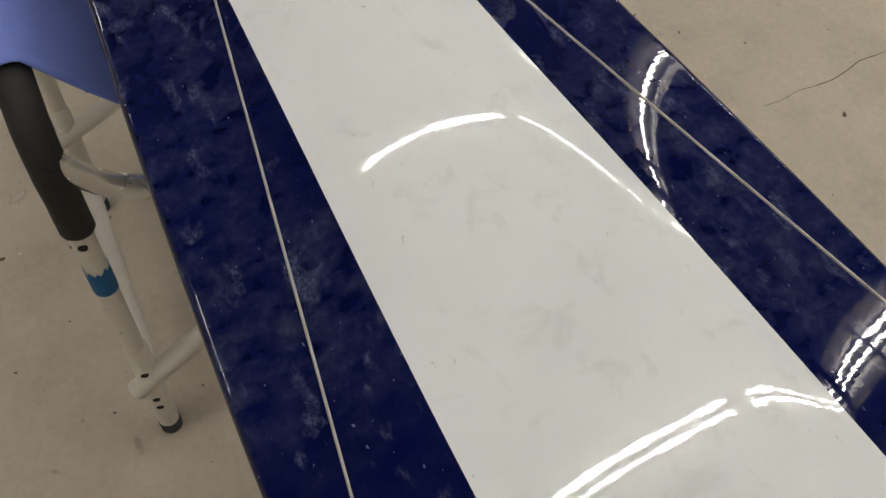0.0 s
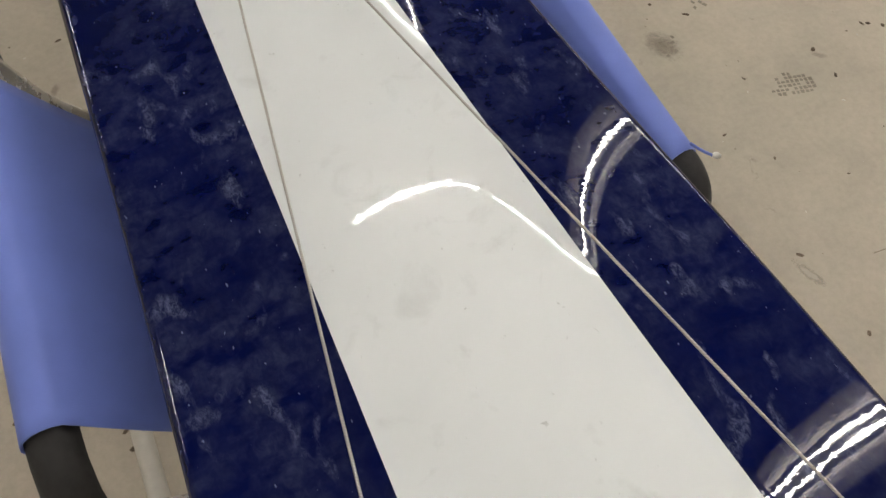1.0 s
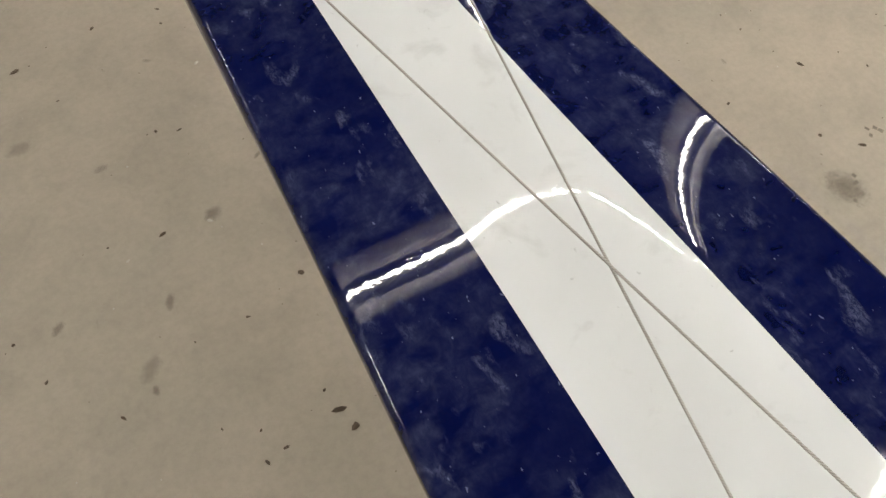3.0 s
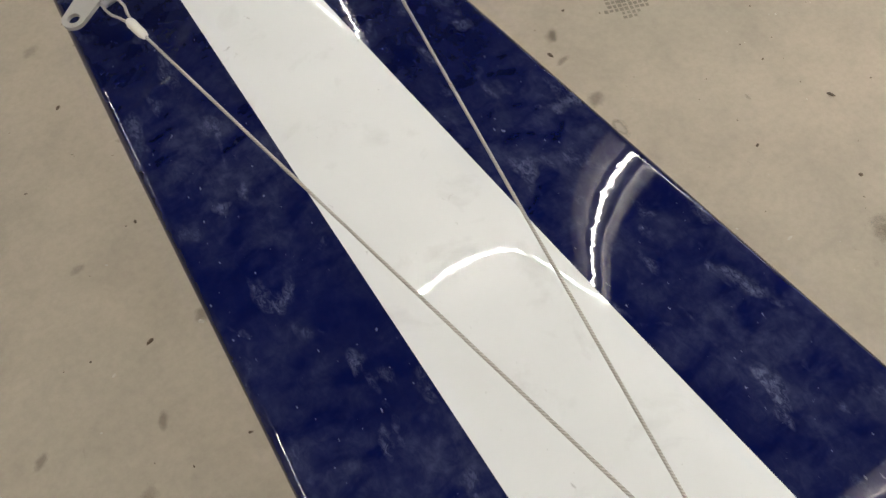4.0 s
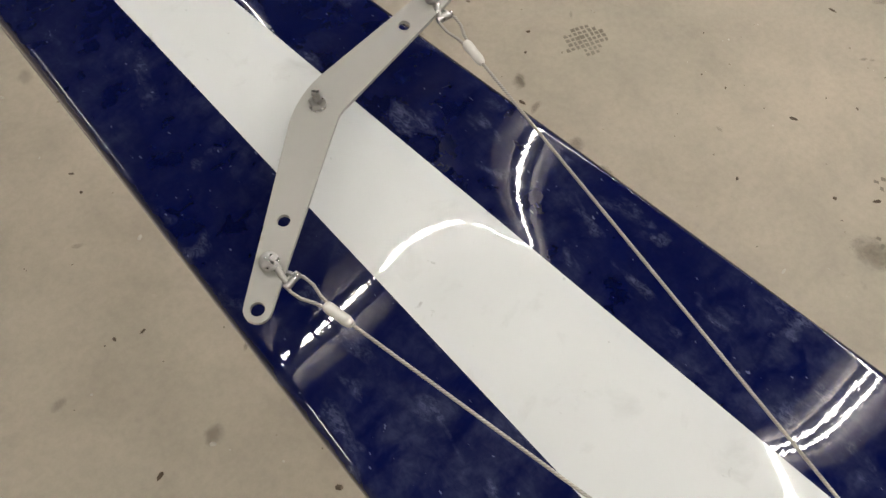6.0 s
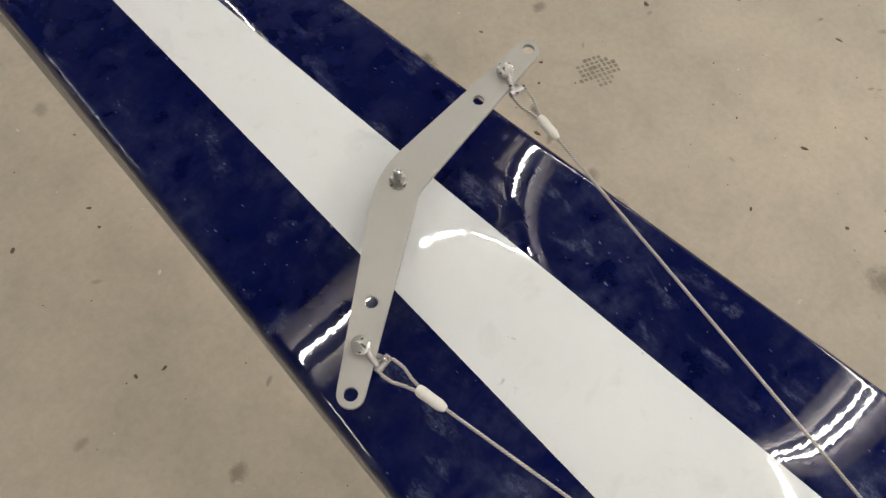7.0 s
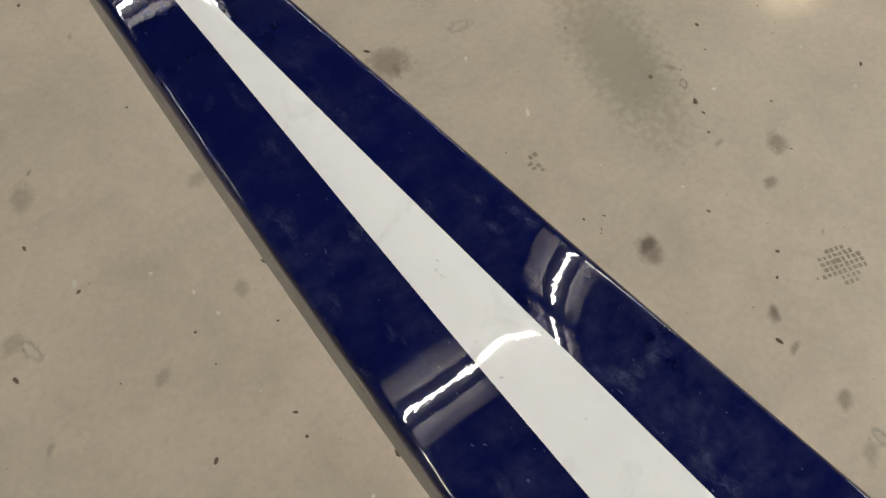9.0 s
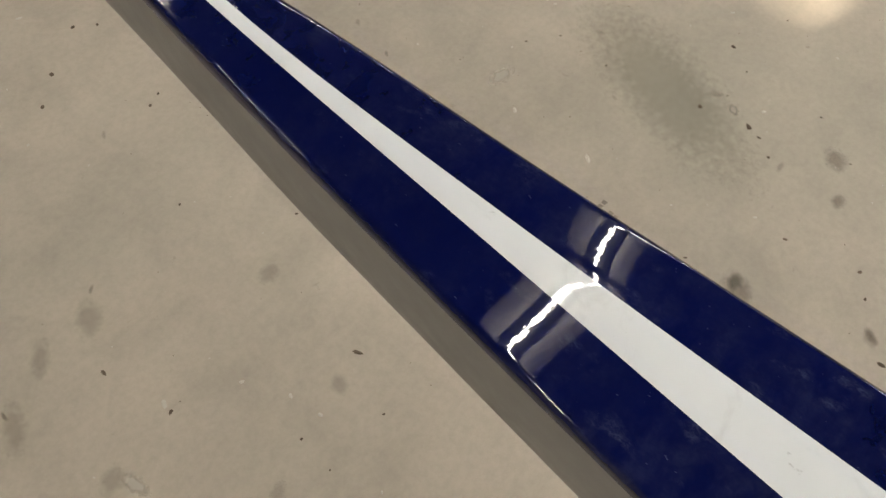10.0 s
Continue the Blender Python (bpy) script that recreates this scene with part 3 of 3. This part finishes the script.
for side in (-1, 1):
    zb = BAR_Z + (0.02 if side > 0 else 0)
    y0, y1 = (-0.236, 0.246) if side < 0 else (-0.222, 0.176)
    near, far = Vector((side * 0.374, -0.248, 0.0)), Vector((side * 0.352, 0.262, 0.0))
    for foot, y in ((near, y0), (far, y1)):
        inward = -y0 if y < 0 else -0.12
        knee = Vector((side * (bar_x(side, y) + 0.003), y, zb))
        path = rounded([(side * bar_x(side, y + inward), y + inward, zb), knee, foot], 0.115 if y < 0 else 0.055, 8)
        leg = stand_part("leg", tube(bmesh.new(), path, LEG_R, 18), M_STEEL_WHITE, "scuffed white tubular steel leg with drilled holes")
        d = (knee - foot).normalized()
        bm = bmesh.new()
        tube(bm, [foot + d * k for k in (0.0, 0.004, 0.03, 0.034)], [0.0165, 0.0185, 0.0185, 0.0165], 18)
        stand_part("rubber_foot", bm, M_RUBBER, "dark rubber foot cap", leg)
        bm = bmesh.new()
        tube(bm, [foot + d * 0.034, foot + d * 0.30, foot + d * 0.305], [0.0172, 0.0172, 0.0150], 18)
        stand_part("lower_sleeve", bm, M_STEEL_WHITE, "", leg)
        out = Vector((0.12 * side, -0.75, 0.65)).normalized()
        out = (out - d * out.dot(d)).normalized()
        for h, r in ((0.115, 0.0172), (0.145, 0.0172), (0.235, 0.0172), (0.573, LEG_R)):
            bm = bmesh.new()
            c = foot + d * h
            tube(bm, [c + out * (r - 0.008), c + out * (r + 0.0007)], 0.0058, 14)
            stand_part("pin_hole", bm, M_HOLE, "rust-rimmed drilled pin hole", leg)
        if side < 0 and y < 0:
            a, b = foot + d * 0.465, foot + d * 0.515
            bm = bmesh.new()
            band = grid(bm, [[a.lerp(b, v + (0.09 * math.sin(2.3 * k) + 0.05 * math.sin(5.1 * k) if v > 0.9 else 0)) + (d.orthogonal().normalized() * math.cos(k * math.pi / 14) + d.cross(d.orthogonal()).normalized() * math.sin(k * math.pi / 14)) * (LEG_R + 0.0012) for k in range(29)] for v in (0.0, 0.5, 1.0)])
            bmesh.ops.solidify(bm, geom=bm.faces[:], thickness=0.0008)
            stand_part("tape_band", bm, M_TAPE, "torn blue tape band", leg)
    bm = bmesh.new()
    tube(bm, [(side * bar_x(side, y0 + 0.1), y0 + 0.1, zb), (side * bar_x(side, y1 - 0.1), y1 - 0.1, zb)], LEG_R, 18)
    stand_part("top_bar", bm, M_ALU)
    knee = Vector((side * (bar_x(side, y0) + 0.003), y0, zb))
    down = (near - knee).normalized() * (0.19 if side < 0 else 0.06)
    mid = Vector((side * bar_x(side, 0.0), 0.0, zb))
    pts = rounded([knee + down, knee, mid], 0.115, 10)[:-1] + rounded([mid, (side * bar_x(side, y1), y1 + 0.006, zb), (side * (bar_x(side, y1) + 0.004), y1 + 0.010, zb - 0.05)], 0.045, 10)
    dense = []
    for a, b in zip(pts, pts[1:]):
        n = max(1, int((b - a).length / 0.02))
        dense += [a + (b - a) * k / n for k in range(n)]
    dense.append(pts[-1])
    sleeve = stand_part("foam_sleeve", tube(bmesh.new(), dense, 0.0198, 22, wobble=0.05), M_FOAM, "slit black foam pipe sleeve")
    # A thin shell over the far end carries the paler, lit foam colour.
    tip = [p for p in dense if p.y > y1 - (0.10 if side < 0 else 0.05)]
    radii = [0.0204] * (len(tip) - 3) + [0.0200, 0.018, 0.012]
    cap = stand_part("foam_cap", tube(bmesh.new(), tip, radii, 22, wobble=0.06), M_FOAM_LIT, "far end of the black foam sleeve, coloured paler as lit")
    cx = side * bar_x(side, y1)
    crease = [Vector((cx + u, y1 - 0.012 + v, zb + math.sqrt(max(0.0, 0.0209 ** 2 - u * u)) - 0.0016)) for u, v in ((-0.017, -0.006), (-0.009, 0.001), (-0.004, 0.005), (0.004, 0.003), (0.012, -0.001), (0.017, -0.004))]
    stand_part("crease", tube(bmesh.new(), crease, [0.0005, 0.0012, 0.0014, 0.0012, 0.0010, 0.0004], 8), M_HOLE, "dark crease across the foam end", cap)
    inner = Vector((-side * 0.6, -0.75, 0.28)).normalized()
    for k, turn in ((0.055, 0.2), (0.075, -0.6), (0.098, 0.35), (0.13, -0.2)) if side < 0 else ():
        c = knee + (near - knee).normalized() * k
        e = inner.cross(down).normalized()
        q = (inner * math.cos(turn) + e * math.sin(turn)).normalized()
        f = down.normalized() * 0.008 + q.cross(down).normalized() * 0.006
        slit = tube(bmesh.new(), [c + q * 0.0185 - f, c + q * 0.0198, c + q * 0.0185 + f], [0.0004, 0.0012, 0.0003], 6)
        stand_part("foam_slit", slit, M_HOLE, "", sleeve)
    rail = stand_part("side_rail", tube(bmesh.new(), [(side * 0.358, -0.225, 0.135), (side * 0.340, 0.282, 0.140)], 0.0160, 16), M_STEEL_WHITE, "white tubular rail with pin holes")
    for y in (0.205, 0.235, 0.265):
        x = side * (0.358 - 0.036 * (y + 0.225))
        stand_part("pin_hole", tube(bmesh.new(), [(x, y, 0.148), (x, y, 0.1566)], 0.0062, 14), M_HOLE, "", rail)
for y, a, b in ((-0.256, (-0.382, 0.192), (0.31, 0.62)), (0.250, (-0.362, 0.225), (0.31, 0.50))):
    bm = bmesh.new()
    a, b = Vector((a[0], y, a[1])), Vector((b[0], y, b[1]))
    d = (b - a).normalized()
    tube(bm, [a, a + d * 0.003, b - d * 0.003, b], [0.0145, 0.0165, 0.0165, 0.0145], 16)
    stand_part("cross_brace", bm, M_STEEL_WHITE, "white steel brace crossing between the legs")
for y, y_right, start, side_z in ((-0.236, -0.215, (-0.309, -0.2385, 0.722), (0.735, 0.635, 0.590)), (0.232, 0.165, (-0.2795, 0.232, 0.765), (0.745, 0.675, 0.600))):
    x_left, x_right = bar_x(-1, y), bar_x(1, y_right) - 0.006
    pts = [start, (0.03 - x_left, y, side_z[1]), (-0.19, y, side_z[2]), (0.19, y_right, side_z[2]), (x_right - 0.02, y_right, side_z[1] + 0.02), (x_right, y_right, side_z[0] + 0.02)]
    stand_part("spreader_tube", tube(bmesh.new(), rounded(pts, 0.036, 8), 0.0150, 16), M_BARE, "curved bare aluminium spreader tube")


def sling_profile(y):
    """From the outside of one bar over its top, down under the hull and up to the other bar."""
    out, r = [], 0.0215
    g, d = half_deck(y), keel_depth(y)
    top, low_side = deck_z(-(g - 0.006), y) - 0.0125, wide_side(y)
    sag = 0.012 * (1 - ((y + 0.02) / 0.19) ** 2)
    for k in range(9):
        a = radians(215 - 20 * k)
        out.append((-bar_x(-1, y) + r * math.cos(a), BAR_Z + r * math.sin(a)))
    hull = []
    for a in np.linspace(-0.6, 0.6, 25):
        hull.append((((g if a < 0 else low_side) + 0.0025) * math.sin(a), top - (d + 0.0025) * math.cos(a) + ROLL * g * math.sin(a)))
    p0, p1 = Vector(out[-1]), Vector(hull[0])
    out += [tuple(p0.lerp(p1, k / 8) + Vector((0, -0.031 * math.sin(math.pi * k / 8)))) for k in range(1, 8)]
    out += hull
    right = []
    for k in range(9):
        a = radians(-35 + 20 * k)
        right.append((bar_x(1, y) + r * math.cos(a), BAR_Z + 0.02 + r * math.sin(a)))
    right = right[::-1]
    p0, p1 = Vector(hull[-1]), Vector(right[0])
    out += [tuple(p0.lerp(p1, k / 8) + Vector((0, -0.031 * math.sin(math.pi * k / 8)))) for k in range(1, 8)]
    return out + right


rows = []
for v in np.linspace(0, 1, 21):
    prof = sling_profile(-0.195 + 0.365 * v)
    row = []
    for i, (x, z) in enumerate(prof):
        reach = min(1.0, max(0.0, (0.28 - abs(x)) / 0.16))
        y0, y1 = -0.193 - 0.02 * reach, (0.177 if x < 0 else 0.168) - 0.040 * reach
        y = y0 + (y1 - y0) * v
        row.append((x, y, z + 0.0012 * noise.noise(Vector((x * 9, y * 14, 3)))))
    rows.append(row)
bm = bmesh.new()
grid(bm, rows)
sling = stand_part("fabric_sling", bm, M_FABRIC, "blue nylon sling panel hanging under the hull")
thick = sling.modifiers.new("cloth", "SOLIDIFY")
thick.thickness, thick.offset = 0.0015, 1.0

stand_part("cord_tail", tube(bmesh.new(), rounded([(0.268, -0.190, 0.822), (0.278, -0.198, 0.815), (0.287, -0.203, 0.81)], 0.01, 4), 0.0014, 8), M_FABRIC, "loose blue cord tail")
stand_part("cord_tip", tube(bmesh.new(), [(0.287, -0.203, 0.81), (0.289, -0.204, 0.81), (0.292, -0.2055, 0.8095), (0.294, -0.2065, 0.809)], [0.0016, 0.003, 0.003, 0.0016], 10), M_FERRULE, "white cord end")
stand_part("cord_knot", tube(bmesh.new(), [(-0.266, 0.171, 0.800), (-0.264, 0.176, 0.806), (-0.261, 0.181, 0.802), (-0.258, 0.176, 0.799), (-0.262, 0.171, 0.804), (-0.268, 0.183, 0.804)], 0.0016, 8), M_FABRIC, "knotted blue cord end")

# ---- marks and grit on the floor ----
def shoe_print(x, y, turn, length, width, pitch, keep, seed):
    """A patch of small dirty tread blocks left by a sole."""
    rnd = random.Random(seed)
    bm = bmesh.new()
    n = int(length / pitch / 2) + 1
    m = int(width / pitch / 2) + 1
    for i in range(-n, n + 1):
        for j in range(-m, m + 1):
            u, v = i * pitch, j * pitch
            if (u / (length / 2)) ** 2 + (v / (width / 2)) ** 2 > 1 + rnd.uniform(-0.25, 0.2) or rnd.random() > keep:
                continue
            h = pitch * rnd.uniform(0.28, 0.44)
            k = pitch * rnd.uniform(0.28, 0.44)
            vs = [bm.verts.new((u + a * h + rnd.uniform(-1, 1) * pitch * 0.08, v + b * k + rnd.uniform(-1, 1) * pitch * 0.08, 0)) for a, b in ((-1, -1), (1, -1), (1, 1), (-1, 1))]
            bm.faces.new(vs)
    ob = tagged(part("shoe_print", bm, M_PRINT, smooth=False), "dusty grey tread print of a shoe on concrete", "floor mark", kind="stuff")
    ob.matrix_world = pose(x, y, 0.0006, 0, 0, turn)


shoe_print(0.970, 1.262, -20, 0.10, 0.085, 0.0125, 0.95, 1)
shoe_print(1.016, 0.486, 10, 0.075, 0.07, 0.013, 0.6, 2)
shoe_print(1.210, 0.268, -15, 0.115, 0.07, 0.0115, 0.8, 3)
shoe_print(1.160, 0.581, 25, 0.05, 0.05, 0.013, 0.5, 4)
shoe_print(0.645, 1.840, 0, 0.06, 0.05, 0.013, 0.55, 5)


def stain(x, y, r, long, turn, seed, mat):
    rnd = random.Random(seed)
    bm = bmesh.new()
    n = 28
    rim = []
    for k in range(n):
        a = 2 * math.pi * k / n
        q = 1.45 * r * (1 + rnd.uniform(-0.12, 0.12))
        rim.append(bm.verts.new((q * long * math.cos(a), q * math.sin(a), 0)))
    bm.faces.new(rim)
    ob = tagged(part("floor_stain_patch", bm, mat, smooth=False), "dried stain, scuff or grey-green patch on the concrete floor", "stain", kind="stuff")
    ob.matrix_world = pose(x, y, 0.0004, 0, 0, turn)


def stain_mat(name, colour, alpha):
    """A tint for dried dirt and one grey-green patch that lets the concrete show through, thinner in places and towards
    its rim.
    """
    m, nt, b = material(name, 0.8)
    n = noise_node(nt, 55, 5, 0.7)
    b.inputs["Base Color"].default_value = (*colour, 1)
    co = nt.nodes.new("ShaderNodeTexCoord")
    flat = nt.nodes.new("ShaderNodeVectorMath")
    flat.operation = "MULTIPLY"
    flat.inputs[1].default_value = (2, 2, 0)
    nt.links.new(co.outputs["Generated"], flat.inputs[0])
    far = nt.nodes.new("ShaderNodeVectorMath")
    far.operation = "DISTANCE"
    far.inputs[1].default_value = (1, 1, 0)
    nt.links.new(flat.outputs["Vector"], far.inputs[0])
    d = math_node(nt, "ADD", far.outputs["Value"], math_node(nt, "MULTIPLY", math_node(nt, "SUBTRACT", n.outputs["Fac"], 0.5), 1.3))
    rim = ramp(nt, d, [(0.35, 1.0), (0.85, 0.0)])
    nt.links.new(math_node(nt, "MULTIPLY", rim.outputs["Color"], alpha), b.inputs["Alpha"])
    return m


M_STAIN = stain_mat("dried_stain", (0.13, 0.105, 0.078), 0.34)
M_PALE = stain_mat("pale_scuff", (0.60, 0.55, 0.46), 0.6)
M_SMUDGE = stain_mat("dirt_smudge", (0.17, 0.135, 0.09), 0.22)
# A faint, darker grey-green tint for one long patch right of the boat.
M_GREEN_PATCH = stain_mat("grey_green_patch", (0.21, 0.205, 0.155), 0.24)
for k, (x, y, r, long, turn, mat) in enumerate((
        (.570, 2.250, 0.042, 1.25, -20, M_STAIN), (.682, 1.535, 0.024, 1.3, 60, M_STAIN), (1.013, 1.483, 0.013, 1.5, 0, M_STAIN), (1.112, 1.542, 0.022, 1.3, 30, M_STAIN),
        (.770, 2.238, 0.016, 1.9, -10, M_PALE), (1.071, 1.786, 0.010, 1.3, 40, M_PALE), (-.178, 1.106, 0.014, 1.2, 10, M_STAIN), (.908, -.143, 0.010, 3.2, 105, M_PALE),
        (1.0, .503, 0.030, 1.5, 100, M_STAIN), (-.524, 1.011, 0.008, 1.8, 30, M_STAIN), (-.323, .961, 0.008, 2.2, 60, M_STAIN), (-.243, 2.413, 0.022, 1.8, 60, M_SMUDGE),
        (-.352, 2.405, 0.016, 2.2, 50, M_SMUDGE), (-.455, 2.335, 0.02, 2.4, 60, M_SMUDGE), (-.394, 2.132, 0.018, 1.4, 20, M_SMUDGE), (-.372, 2.10, 0.012, 2.6, 95, M_PALE),
        (.737, 1.085, 0.014, 1.6, 20, M_STAIN), (.056, 2.238, 0.016, 1.5, 0, M_SMUDGE), (.690, 1.545, 0.014, 1.6, 0, M_STAIN), (.769, 1.280, 0.012, 1.8, 30, M_SMUDGE),
        (-.469, 1.459, 0.016, 1.6, 0, M_SMUDGE), (-.402, .852, 0.014, 2.0, 40, M_SMUDGE), (-.216, 1.907, 0.013, 1.6, 20, M_SMUDGE), (-.008, 1.974, 0.014, 1.4, 50, M_SMUDGE),
        (.690, .992, 0.014, 1.8, 30, M_SMUDGE), (.731, .997, 0.012, 2.0, 80, M_PALE), (.746, 1.209, 0.007, 2.4, 10, M_STAIN), (.774, 1.280, 0.008, 2.2, 60, M_STAIN),
        (-.497, .367, 0.014, 1.6, 20, M_PALE), (-.334, 1.323, 0.008, 1.8, 0, M_SMUDGE), (1.021, 1.958, 0.10, 2.6, 71, M_GREEN_PATCH))):
    stain(x, y, r, long, turn, 50 + k, mat)


def grit(name, count, seed, mat, label, lo, hi):
    """Scattered crumbs, each a squashed lump of a few faces."""
    rnd = random.Random(seed)
    bm = bmesh.new()
    for _ in range(count):
        x, y = rnd.uniform(-1.3, 2.3), rnd.uniform(-0.9, 3.4)
        r = lo + (hi - lo) * rnd.random() ** 3
        a0, long = rnd.uniform(0, 6.28), rnd.uniform(1, 2.4)
        rim = []
        for k in range(6):
            a = k * math.pi / 3
            q = r * rnd.uniform(0.7, 1.2)
            u, v = q * long * math.cos(a), q * math.sin(a)
            rim.append(bm.verts.new((x + u * math.cos(a0) - v * math.sin(a0), y + u * math.sin(a0) + v * math.cos(a0), 0.0002)))
        peak = bm.verts.new((x, y, r * rnd.uniform(0.3, 0.7)))
        for k in range(6):
            bm.faces.new((rim[k], rim[(k + 1) % 6], peak))
    tagged(part(name, bm, mat, smooth=False), label, "debris", kind="stuff")


grit("floor_grit", 900, 7, M_PEBBLE, "dark crumbs of grit scattered on the floor", 0.0009, 0.0062)
grit("floor_chips", 380, 9, M_CHIP, "pale chips of plaster scattered on the floor", 0.001, 0.005)

# A hairline crack in the concrete.
# Many faint scuffs and dirt specks over the stretch along the boat.
rnd = random.Random(21)
for k in range(70):
    stain(rnd.uniform(-0.85, 1.7), rnd.uniform(-0.5, 3.0), rnd.uniform(0.003, 0.008), rnd.uniform(1.2, 2.8), rnd.uniform(0, 180), 200 + k, rnd.choice((M_SMUDGE, M_SMUDGE, M_STAIN)))

rnd = random.Random(4)
bm = bmesh.new()
crack = [Vector((1.06 + 0.05 * k, -0.158 - 0.002 * k + rnd.uniform(-0.012, 0.012), 0.0007)) for k in range(12)]
for a, b in zip(crack, crack[1:]):
    w = rnd.uniform(0.0006, 0.0014)
    s = Vector((-(b - a).y, (b - a).x, 0)).normalized() * w
    bm.faces.new([bm.verts.new(p) for p in (a - s, b - s, b + s, a + s)])
tagged(part("floor_crack", bm, M_PEBBLE, smooth=False), "hairline crack in the concrete floor", "crack", kind="stuff")
